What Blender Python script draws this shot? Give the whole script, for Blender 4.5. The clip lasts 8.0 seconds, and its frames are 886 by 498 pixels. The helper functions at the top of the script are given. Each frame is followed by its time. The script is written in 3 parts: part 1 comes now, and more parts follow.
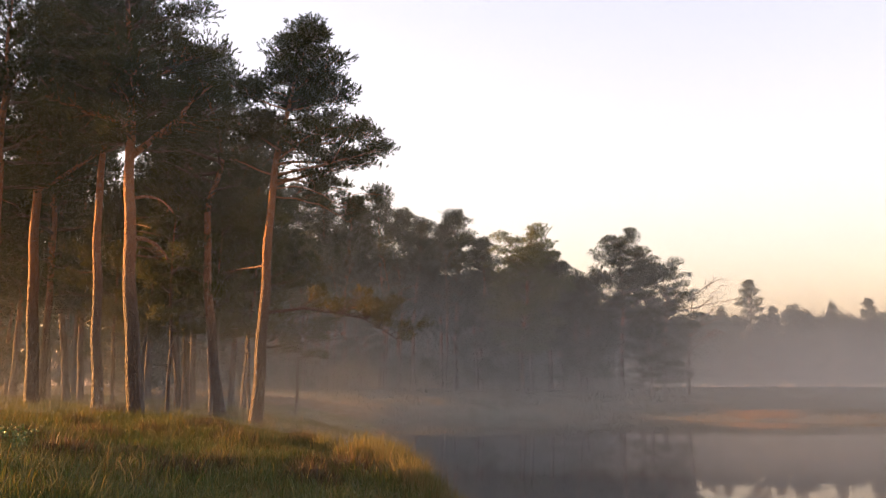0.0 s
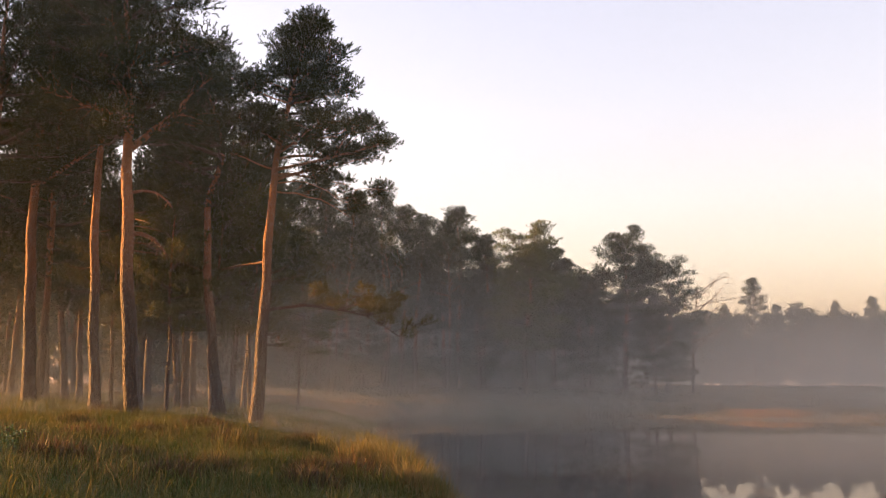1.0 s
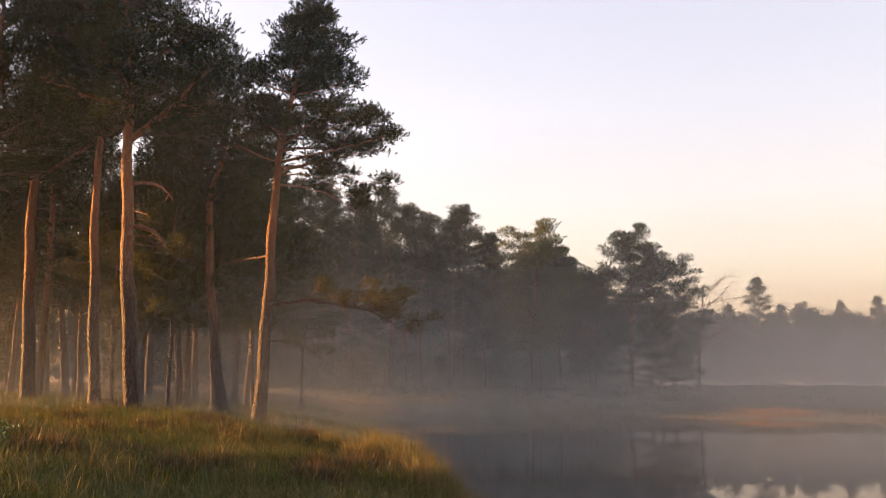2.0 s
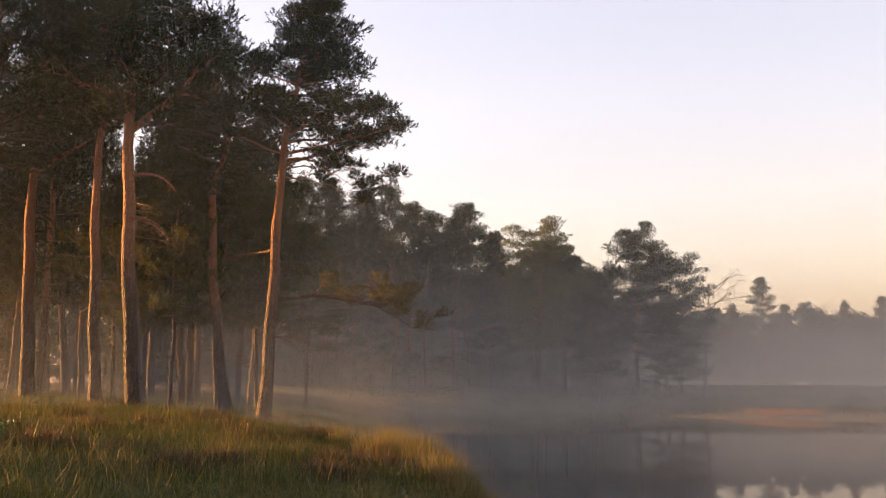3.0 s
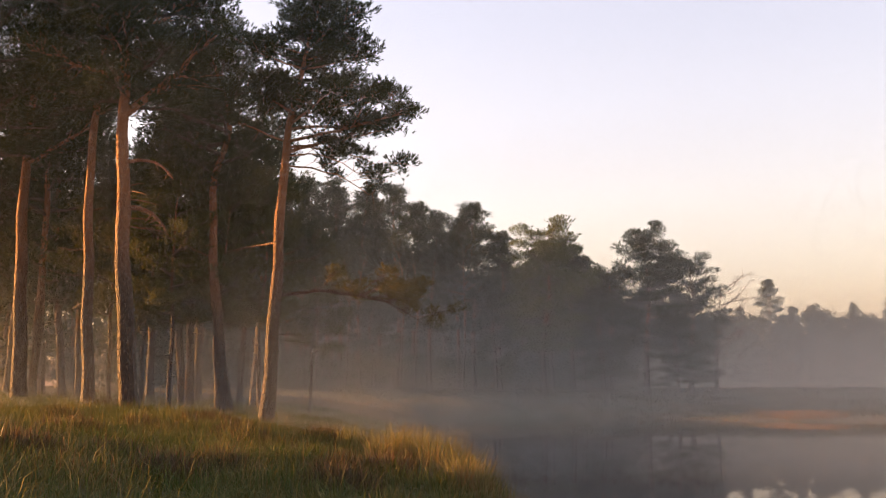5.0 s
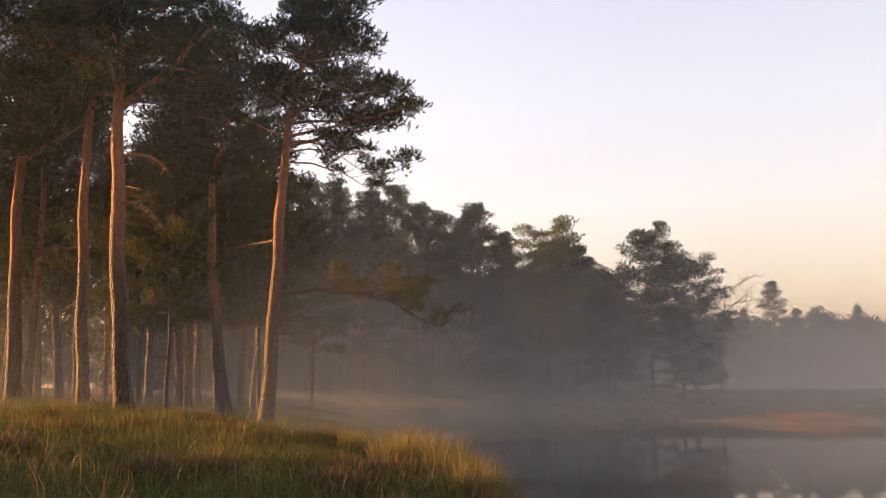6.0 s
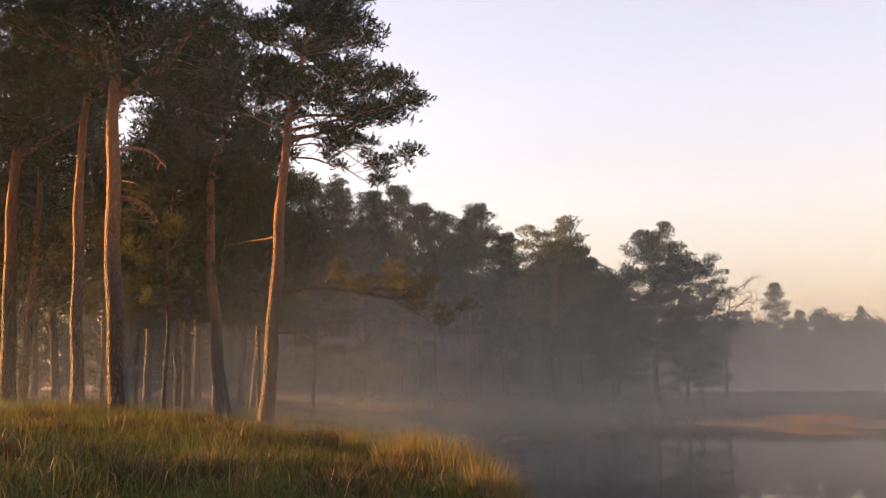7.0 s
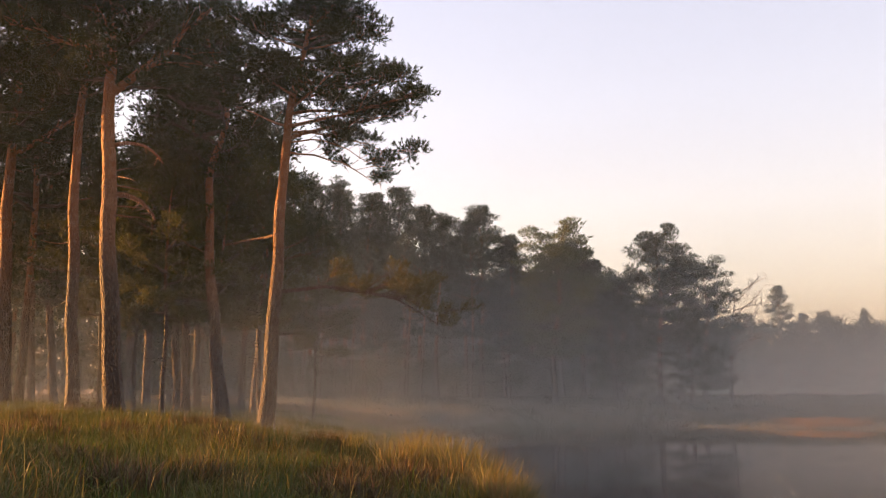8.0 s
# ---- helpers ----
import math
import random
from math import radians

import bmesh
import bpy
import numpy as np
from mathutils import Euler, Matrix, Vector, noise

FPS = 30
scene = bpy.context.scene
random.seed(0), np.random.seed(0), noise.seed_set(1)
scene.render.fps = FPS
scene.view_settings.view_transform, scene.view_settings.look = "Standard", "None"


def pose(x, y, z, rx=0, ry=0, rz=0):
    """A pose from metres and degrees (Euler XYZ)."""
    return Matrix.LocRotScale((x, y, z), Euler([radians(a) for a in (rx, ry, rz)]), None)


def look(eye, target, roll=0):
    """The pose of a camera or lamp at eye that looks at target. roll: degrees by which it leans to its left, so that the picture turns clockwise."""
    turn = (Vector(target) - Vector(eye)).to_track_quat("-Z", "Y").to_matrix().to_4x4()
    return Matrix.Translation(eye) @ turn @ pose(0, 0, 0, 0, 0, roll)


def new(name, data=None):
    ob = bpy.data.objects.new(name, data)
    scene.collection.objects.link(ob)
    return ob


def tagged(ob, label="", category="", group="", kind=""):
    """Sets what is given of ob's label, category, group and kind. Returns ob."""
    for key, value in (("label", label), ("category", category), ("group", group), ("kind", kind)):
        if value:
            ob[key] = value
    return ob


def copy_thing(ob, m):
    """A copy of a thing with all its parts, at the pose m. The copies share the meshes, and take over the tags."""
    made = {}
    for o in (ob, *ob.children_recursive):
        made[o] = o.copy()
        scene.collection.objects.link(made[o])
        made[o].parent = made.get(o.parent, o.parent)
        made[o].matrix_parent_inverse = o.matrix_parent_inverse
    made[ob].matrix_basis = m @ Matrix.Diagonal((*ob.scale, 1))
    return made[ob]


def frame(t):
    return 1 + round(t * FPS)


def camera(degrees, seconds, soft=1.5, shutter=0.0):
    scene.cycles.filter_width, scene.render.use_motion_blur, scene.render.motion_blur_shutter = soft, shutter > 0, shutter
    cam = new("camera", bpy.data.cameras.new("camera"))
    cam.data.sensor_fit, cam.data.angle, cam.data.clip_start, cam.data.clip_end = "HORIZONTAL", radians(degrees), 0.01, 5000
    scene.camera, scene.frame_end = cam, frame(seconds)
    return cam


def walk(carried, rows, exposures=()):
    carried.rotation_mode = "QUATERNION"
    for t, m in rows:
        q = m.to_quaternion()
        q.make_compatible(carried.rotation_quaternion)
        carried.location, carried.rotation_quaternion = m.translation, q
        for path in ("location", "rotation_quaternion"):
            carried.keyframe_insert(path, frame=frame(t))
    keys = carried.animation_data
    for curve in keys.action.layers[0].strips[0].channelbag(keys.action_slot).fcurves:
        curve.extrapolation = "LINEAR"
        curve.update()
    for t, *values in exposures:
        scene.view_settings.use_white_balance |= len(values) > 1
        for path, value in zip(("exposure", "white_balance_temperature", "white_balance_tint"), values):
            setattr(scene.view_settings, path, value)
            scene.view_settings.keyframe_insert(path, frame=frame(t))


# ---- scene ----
cam = camera(49.9, 8.0, soft=1.1)
METRES, EYE, TILT, LEAN, TURN = 6.5, 2.4, 8.39, 0.0, 0.0
ROWS = [
    (0.0, 0.0, 0.0, 0.0, 0.0, 0.0, 0.0),
    (0.5, -0.002, 0.0481, -0.0019, 0.07, -0.09, -0.06),
    (1.0, -0.0095, 0.099, -0.0098, 0.13, -0.13, -0.09),
    (1.5, -0.0183, 0.1528, -0.0258, 0.22, -0.12, -0.1),
    (3.0, -0.0784, 0.3415, -0.0839, 0.35, -0.03, -0.04),
    (3.5, -0.0971, 0.4092, -0.1007, 0.39, 0.01, -0.01),
    (4.0, -0.1086, 0.4742, -0.1185, 0.45, 0.08, 0.04),
    (4.5, -0.1185, 0.5384, -0.134, 0.5, 0.16, 0.08),
    (6.0, -0.1382, 0.7277, -0.1673, 0.66, 0.36, 0.1),
    (6.5, -0.15, 0.7888, -0.1829, 0.67, 0.47, 0.17),
    (7.0, -0.1542, 0.846, -0.194, 0.74, 0.52, 0.15),
    (7.5, -0.1624, 0.9028, -0.2076, 0.78, 0.62, 0.19),
    (8.0, -0.1697, 0.9551, -0.2184, 0.82, 0.75, 0.21),
]
walk(cam, [(t, pose(0, 0, EYE, TILT, LEAN, TURN) @ pose(METRES * x, METRES * y, METRES * z, 90 + pitch, roll, yaw)) for t, x, y, z, yaw, pitch, roll in ROWS],
     exposures=[(0.0, 2.18), (0.5, 2.13), (1.0, 2.08), (1.7, 2.04), (3.0, 2.03), (8.0, 2.03)])

# ---- light: a low sun from the side over a bright dawn sky ----
SUN_AZ, SUN_EL = 72.0, 6.5   # degrees left of straight ahead, degrees up
scene.view_settings.exposure = 2.03
world = bpy.data.worlds.new("dawn_sky")
scene.world = world
world.use_nodes = True
wn, wl = world.node_tree.nodes, world.node_tree.links
sky = wn.new("ShaderNodeTexSky")
sky.sky_type, sky.sun_disc = "NISHITA", False
sky.sun_elevation, sky.sun_rotation = radians(SUN_EL), radians(-SUN_AZ)
sky.air_density, sky.dust_density, sky.ozone_density = 1.4, 1.2, 1.3
warm = wn.new("ShaderNodeMix")
warm.data_type, warm.blend_type = "RGBA", "MULTIPLY"
warm.inputs[0].default_value, warm.inputs[7].default_value = 1.0, (1.43, 1.09, 1.25, 1)
wl.new(sky.outputs[0], warm.inputs[6])
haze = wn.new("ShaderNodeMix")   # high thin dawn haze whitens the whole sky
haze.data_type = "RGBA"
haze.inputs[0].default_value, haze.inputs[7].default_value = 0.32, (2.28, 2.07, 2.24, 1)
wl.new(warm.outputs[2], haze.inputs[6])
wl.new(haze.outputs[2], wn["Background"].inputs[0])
wn["Background"].inputs[1].default_value = 0.119
lamp = bpy.data.lights.new("sun", "SUN")
lamp.energy, lamp.angle, lamp.color = 6.5, radians(0.6), (1.0, 0.47, 0.14)
sun = new("sun", lamp)
a, e = radians(SUN_AZ), radians(SUN_EL)
sun_from = Vector((-math.sin(a) * math.cos(e), math.cos(a) * math.cos(e), math.sin(e)))
sun.matrix_basis = look(Vector((0, 30, 20)) + sun_from * 80, (0, 30, 20))


# ---- materials ----
def shader(name):
    m = bpy.data.materials.new(name)
    m.use_nodes = True
    nt = m.node_tree
    return m, nt, nt.nodes["Principled BSDF"]


def node(nt, kind, **values):
    n = nt.nodes.new(kind)
    for key, value in values.items():
        n.inputs[key.replace("_", " ")].default_value = value
    return n


def ramp(nt, source, stops):
    n = nt.nodes.new("ShaderNodeValToRGB")
    while len(n.color_ramp.elements) < len(stops):
        n.color_ramp.elements.new(0.5)
    for el, (p, c) in zip(n.color_ramp.elements, stops):
        el.position, el.color = p, (*c, 1)
    nt.links.new(source, n.inputs[0])
    return n.outputs[0]


def noise_of(nt, scale, detail=4, vector=None, rough=0.55):
    n = node(nt, "ShaderNodeTexNoise", Scale=scale, Detail=detail, Roughness=rough)
    if vector is None:
        vector = nt.nodes.new("ShaderNodeNewGeometry").outputs["Position"]
    nt.links.new(vector, n.inputs["Vector"])
    return n.outputs["Fac"]


def mixed(nt, fac, one, two, how="MIX"):
    n = nt.nodes.new("ShaderNodeMix")
    n.data_type, n.blend_type = "RGBA", how
    for socket, value in ((n.inputs[0], fac), (n.inputs[6], one), (n.inputs[7], two)):
        if isinstance(value, (float, int)):
            socket.default_value = value
        elif isinstance(value, tuple):
            socket.default_value = (*value, 1)
        else:
            nt.links.new(value, socket)
    return n.outputs[2]


def math_of(nt, how, one, two=0.0, clamp=False):
    n = nt.nodes.new("ShaderNodeMath")
    n.operation, n.use_clamp = how, clamp
    for socket, value in zip(n.inputs, (one, two)):
        if isinstance(value, (float, int)):
            socket.default_value = value
        else:
            nt.links.new(value, socket)
    return n.outputs[0]


def bump(nt, bsdf, height, strength, distance):
    b = node(nt, "ShaderNodeBump", Strength=strength, Distance=distance)
    nt.links.new(height, b.inputs["Height"])
    nt.links.new(b.outputs[0], bsdf.inputs["Normal"])


def bark_material():
    m, nt, b = shader("pine_bark")
    geo = nt.nodes.new("ShaderNodeNewGeometry")
    split = nt.nodes.new("ShaderNodeSeparateXYZ")
    nt.links.new(geo.outputs["Position"], split.inputs[0])
    stretch = nt.nodes.new("ShaderNodeVectorMath")
    stretch.operation = "MULTIPLY"
    stretch.inputs[1].default_value = (1, 1, 0.36)
    nt.links.new(geo.outputs["Position"], stretch.inputs[0])
    cells = node(nt, "ShaderNodeTexVoronoi", Scale=15.0)
    cells.feature = "DISTANCE_TO_EDGE"
    warp = nt.nodes.new("ShaderNodeVectorMath")
    warp.operation = "ADD"
    wob = node(nt, "ShaderNodeTexNoise", Scale=5.0, Detail=3.0)
    nt.links.new(stretch.outputs[0], wob.inputs["Vector"])
    scaled = nt.nodes.new("ShaderNodeVectorMath")
    scaled.operation = "SCALE"
    scaled.inputs["Scale"].default_value = 0.12
    nt.links.new(wob.outputs["Color"], scaled.inputs[0])
    nt.links.new(stretch.outputs[0], warp.inputs[0])
    nt.links.new(scaled.outputs[0], warp.inputs[1])
    nt.links.new(warp.outputs[0], cells.inputs["Vector"])
    fine = noise_of(nt, 26, 5, stretch.outputs[0])
    plates = math_of(nt, "MULTIPLY", cells.outputs["Distance"], 2.6, True)
    low = mixed(nt, plates, (0.03, 0.018, 0.012), ramp(nt, fine, [(0.3, (0.072, 0.042, 0.025)), (0.7, (0.155, 0.090, 0.052))]))
    high = ramp(nt, fine, [(0.25, (0.15, 0.062, 0.026)), (0.6, (0.29, 0.112, 0.038)), (0.8, (0.21, 0.10, 0.048))])
    edge = math_of(nt, "ADD", split.outputs[2], math_of(nt, "MULTIPLY", noise_of(nt, 0.7, 2), 3.0))
    up = math_of(nt, "MULTIPLY", math_of(nt, "SUBTRACT", edge, 6.3), 0.28, True)
    nt.links.new(mixed(nt, up, low, high), b.inputs["Base Color"])
    b.inputs["Roughness"].default_value = 0.85
    relief = math_of(nt, "ADD", plates, math_of(nt, "MULTIPLY", fine, 0.5))
    bump(nt, b, relief, 1.0, 0.055)
    return m


def needle_material(name, dark, light, straw):
    m, nt, b = shader(name)
    geo = nt.nodes.new("ShaderNodeNewGeometry")
    each = ramp(nt, geo.outputs["Random Per Island"], [(0.0, dark), (0.75, light), (0.97, straw)])
    patch = ramp(nt, noise_of(nt, 0.9, 3), [(0.3, (0.75, 0.8, 0.8)), (0.7, (1.2, 1.12, 0.95))])
    tone = mixed(nt, 1.0, each, patch, "MULTIPLY")
    nt.links.new(tone, b.inputs["Base Color"])
    b.inputs["Roughness"].default_value = 0.75
    b.inputs["Specular IOR Level"].default_value = 0.08
    leak = nt.nodes.new("ShaderNodeBsdfTranslucent")
    nt.links.new(tone, leak.inputs[0])
    blend = node(nt, "ShaderNodeMixShader", Fac=0.42)
    nt.links.new(b.outputs[0], blend.inputs[1])
    nt.links.new(leak.outputs[0], blend.inputs[2])
    nt.links.new(blend.outputs[0], nt.nodes["Material Output"].inputs[0])
    return m


def grass_material(name, green, straw, rust, bias):
    m, nt, b = shader(name)
    geo = nt.nodes.new("ShaderNodeNewGeometry")
    patch = math_of(nt, "ADD", math_of(nt, "MULTIPLY", noise_of(nt, 0.7, 3), 0.95), math_of(nt, "MULTIPLY", geo.outputs["Random Per Island"], 0.55))
    tone = ramp(nt, math_of(nt, "ADD", patch, bias), [(0.42, green), (0.72, tuple((g + s) / 2 for g, s in zip(green, straw))), (0.9, straw), (1.0, rust)])
    nt.links.new(tone, b.inputs["Base Color"])
    b.inputs["Roughness"].default_value = 0.6
    b.inputs["Specular IOR Level"].default_value = 0.25
    leak = nt.nodes.new("ShaderNodeBsdfTranslucent")
    nt.links.new(tone, leak.inputs[0])
    blend = node(nt, "ShaderNodeMixShader", Fac=0.35)
    nt.links.new(b.outputs[0], blend.inputs[1])
    nt.links.new(leak.outputs[0], blend.inputs[2])
    nt.links.new(blend.outputs[0], nt.nodes["Material Output"].inputs[0])
    return m


def ground_material():
    m, nt, b = shader("heath_soil")
    big, small = noise_of(nt, 0.35, 4), noise_of(nt, 6.0, 6)
    tone = ramp(nt, big, [(0.3, (0.045, 0.05, 0.018)), (0.5, (0.075, 0.06, 0.028)), (0.7, (0.10, 0.065, 0.032))])
    nt.links.new(mixed(nt, 1.0, tone, ramp(nt, small, [(0.3, (0.6, 0.6, 0.6)), (0.7, (1.3, 1.3, 1.3))]), "MULTIPLY"), b.inputs["Base Color"])
    b.inputs["Roughness"].default_value = 0.95
    bump(nt, b, small, 0.8, 0.08)
    return m


def water_material():
    m, nt, b = shader("pond_water")
    b.inputs["Base Color"].default_value = (0.06, 0.053, 0.046, 1)
    b.inputs["Roughness"].default_value = 0.03
    b.inputs["IOR"].default_value = 1.33
    geo = nt.nodes.new("ShaderNodeNewGeometry")
    bump(nt, b, noise_of(nt, 1.1, 3, geo.outputs["Position"]), 0.03, 0.015)
    return m


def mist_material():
    """Pale matt strands that stand in for haze, lit from both sides."""
    m, nt, b = shader("mist_strands")
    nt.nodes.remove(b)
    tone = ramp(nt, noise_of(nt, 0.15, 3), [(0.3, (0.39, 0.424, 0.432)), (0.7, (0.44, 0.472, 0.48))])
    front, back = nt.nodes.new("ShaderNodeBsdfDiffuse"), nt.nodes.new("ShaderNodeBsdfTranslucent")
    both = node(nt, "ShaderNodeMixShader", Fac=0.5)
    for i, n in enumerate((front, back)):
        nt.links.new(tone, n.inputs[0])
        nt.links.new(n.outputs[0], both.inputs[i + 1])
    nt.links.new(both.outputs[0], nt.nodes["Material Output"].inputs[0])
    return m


def branch_material():
    """Grey-brown bark of the thinner limbs."""
    m, nt, b = shader("branch_bark")
    fine = noise_of(nt, 30, 4)
    nt.links.new(ramp(nt, fine, [(0.3, (0.045, 0.032, 0.022)), (0.55, (0.085, 0.056, 0.036)), (0.75, (0.12, 0.07, 0.04))]), b.inputs["Base Color"])
    b.inputs["Roughness"].default_value = 0.9
    bump(nt, b, fine, 0.6, 0.02)
    return m


MIST = mist_material()
BRANCH = branch_material()
BARK = bark_material()
NEEDLES = needle_material("pine_needles", (0.024, 0.034, 0.012), (0.040, 0.051, 0.017), (0.064, 0.058, 0.021))
# lighter olive than the other needles: warm sun painted onto the young boughs
NEEDLES_YOUNG_LIT = needle_material("lit_young_pine_needles", (0.052, 0.058, 0.014), (0.078, 0.082, 0.020), (0.11, 0.092, 0.027))
# yellow-green lightened so the colour itself carries the sun on the round-topped pine
NEEDLES_SUNLIT = needle_material("sunlit_pine_needles", (0.070, 0.086, 0.032), (0.10, 0.118, 0.043), (0.13, 0.128, 0.05))
# yellowish, with the sunlight on the drooping bough mixed into the needle colour
NEEDLES_LIT_BOUGH = needle_material("lit_bough_pine_needles", (0.06, 0.062, 0.016), (0.115, 0.10, 0.026), (0.17, 0.12, 0.035))
GRASS = grass_material("moor_grass", (0.050, 0.078, 0.013), (0.155, 0.115, 0.032), (0.155, 0.076, 0.026), -0.13)
STRAW = grass_material("straw_grass", (0.11, 0.105, 0.03), (0.20, 0.16, 0.06), (0.19, 0.12, 0.05), 0.0)
RUST = grass_material("rusty_sedge", (0.10, 0.075, 0.035), (0.20, 0.125, 0.06), (0.22, 0.11, 0.05), 0.15)
HEATHER = grass_material("heather_twigs", (0.045, 0.045, 0.018), (0.09, 0.072, 0.032), (0.11, 0.07, 0.034), 0.0)
RUSSET = grass_material("russet_heather", (0.055, 0.042, 0.020), (0.10, 0.064, 0.032), (0.125, 0.066, 0.032), 0.0)
SOIL = ground_material()
WATER = water_material()


# ---- mesh helpers ----
class Soup:
    """Collects points and faces of one mesh."""

    def __init__(self):
        self.v, self.f, self.n = [], [], 0

    def add(self, points, faces):
        self.v.append(np.asarray(points, float).reshape(-1, 3))
        self.f.extend((np.asarray(faces) + self.n).tolist())
        self.n += len(self.v[-1])

    def tube(self, path, radii, sides):
        path, radii = np.asarray(path, float), np.asarray(radii, float)
        way = np.gradient(path, axis=0)
        way /= np.linalg.norm(way, axis=1)[:, None] + 1e-9
        up = np.array([0.0, 0.0, 1.0]) if abs(way[0][2]) < 0.8 else np.array([1.0, 0.0, 0.0])
        s = np.cross(way, up)
        s /= np.linalg.norm(s, axis=1)[:, None] + 1e-9
        w = np.cross(way, s)
        ang = np.linspace(0, 2 * np.pi, sides, endpoint=False)
        ring = path[:, None] + radii[:, None, None] * (np.cos(ang)[None, :, None] * s[:, None] + np.sin(ang)[None, :, None] * w[:, None])
        n = len(path)
        k = np.arange(n - 1)[:, None] * sides
        j = np.arange(sides)[None]
        q = np.stack([k + j, k + (j + 1) % sides, k + sides + (j + 1) % sides, k + sides + j], -1).reshape(-1, 4)
        self.add(ring, q)

    def mesh(self, name, material, smooth=False):
        me = bpy.data.meshes.new(name)
        me.from_pydata(np.concatenate(self.v).tolist(), [], self.f)
        me.materials.append(material)
        if smooth:
            me.polygons.foreach_set("use_smooth", np.ones(len(me.polygons), bool))
        return me


def part(name, soup, material, parent, label="", smooth=False):
    ob = new(name, soup.mesh(name, material, smooth))
    ob.parent = parent
    return tagged(ob, label)


def unit(v):
    return v / (np.linalg.norm(v, axis=-1, keepdims=True) + 1e-9)


# ---- the ground and the pond ----
POND = np.array([(4, -30), (2.5, -6), (1.2, 4), (0.7, 12), (0.6, 17), (0.0, 21), (-0.9, 27), (-1.3, 34), (-3, 44), (-3.7, 52), (-4.4, 62), (-4.6, 70), (-3.6, 76.5), (-0.5, 81),
                 (6, 83), (14, 84.5), (18, 82), (20, 77), (24, 73.5), (34, 72), (50, 69), (85, 62), (90, 10), (60, -40)], float)


def shore_distance(x, y):
    """Metres to the shoreline: plus on land, minus on the water."""
    p = np.stack([x, y], -1)
    best, inside = np.full(x.shape, 1e9), np.zeros(x.shape, bool)
    for p0, p1 in zip(POND, np.roll(POND, -1, 0)):
        d = p1 - p0
        u = np.clip(((p - p0) @ d) / (d @ d), 0, 1)
        best = np.minimum(best, np.linalg.norm(p - p0 - u[..., None] * d, axis=-1))
        cross = (p0[1] > y) != (p1[1] > y)
        with np.errstate(divide="ignore", invalid="ignore"):
            inside ^= cross & (x < d[0] * (y - p0[1]) / (d[1] + 1e-12) + p0[0])
    return np.where(inside, -best, best)


def ground_z(x, y):
    x, y = np.asarray(x, float), np.asarray(y, float)
    d = shore_distance(x, y) + 0.35 * np.sin(x * 1.3 + y * 0.7) * np.cos(y * 0.9 - x * 0.4)
    land = np.maximum(d, 0)
    marsh = np.clip((x - 14) / 6, 0, 1) * np.clip((110 - y) / 25, 0, 1)
    high = (0.7 * (1 - np.exp(-land / 2.0)) + 1.5 * (1 - np.exp(-land / 14))) * (1 - 0.72 * marsh) + 0.5 * np.clip((y - 84) / 14, 0, 1) * (land > 0) * np.clip(land / 6, 0, 1)
    lumps = 0.06 * np.sin(x * 2.1 + 1.0) * np.sin(y * 1.7) + 0.10 * np.sin(x * 0.6 + y * 0.45)
    return np.where(d > 0, high + lumps * np.clip(land / 2, 0, 1) * (1 - marsh), np.maximum(d * 0.4, -1.2))


def steps(near0, near1, fine, far0, far1, count):
    mid = np.arange(near0, near1 + 1e-6, fine)
    low = near0 - (near0 - far0) * np.linspace(1, 0, count, endpoint=False) ** 2.5
    high = near1 + (far1 - near1) * np.linspace(0, 1, count + 1)[1:] ** 2.5
    return np.concatenate([low, mid, high])


def build_ground():
    xs, ys = steps(-30, 45, 0.45, -1600, 1600, 24), steps(0, 112, 0.5, -400, 3000, 24)
    gx, gy = np.meshgrid(xs, ys)
    nx, ny = len(xs), len(ys)
    i = (np.arange(ny - 1)[:, None] * nx + np.arange(nx - 1)[None]).reshape(-1)
    s = Soup()
    s.add(np.stack([gx, gy, ground_z(gx, gy)], -1), np.stack([i, i + 1, i + nx + 1, i + nx], -1))
    tagged(new("ground", s.mesh("ground", SOIL, True)), "dark peaty heath soil sloping gently down to a pond", "ground", kind="structure")
    s = Soup()
    s.add([(-16, -34, 0), (94, -44, 0), (94, 92, 0), (-16, 92, 0)], [(0, 1, 2, 3)])
    tagged(new("water", s.mesh("water", WATER)), "still dark pond water mirroring trees and sky", "water", kind="structure")


build_ground()


# ---- trees ----
def curve_at(ctrl, z):
    """The trunk's axis at height z: smooth through a few (height, x, y)."""
    c = np.asarray(ctrl, float)
    t = np.clip(z, c[0, 0], c[-1, 0])
    k = np.clip(np.searchsorted(c[:, 0], t, side="right") - 1, 0, len(c) - 2)
    m = np.gradient(c[:, 1:], c[:, 0], axis=0)
    h = c[k + 1, 0] - c[k, 0]
    u = ((t - c[k, 0]) / h)[:, None]
    h = h[:, None]
    xy = (2 * u**3 - 3 * u**2 + 1) * c[k, 1:] + (u**3 - 2 * u**2 + u) * h * m[k] + (3 * u**2 - 2 * u**3) * c[k + 1, 1:] + (u**3 - u**2) * h * m[k + 1]
    return np.column_stack([xy, z])


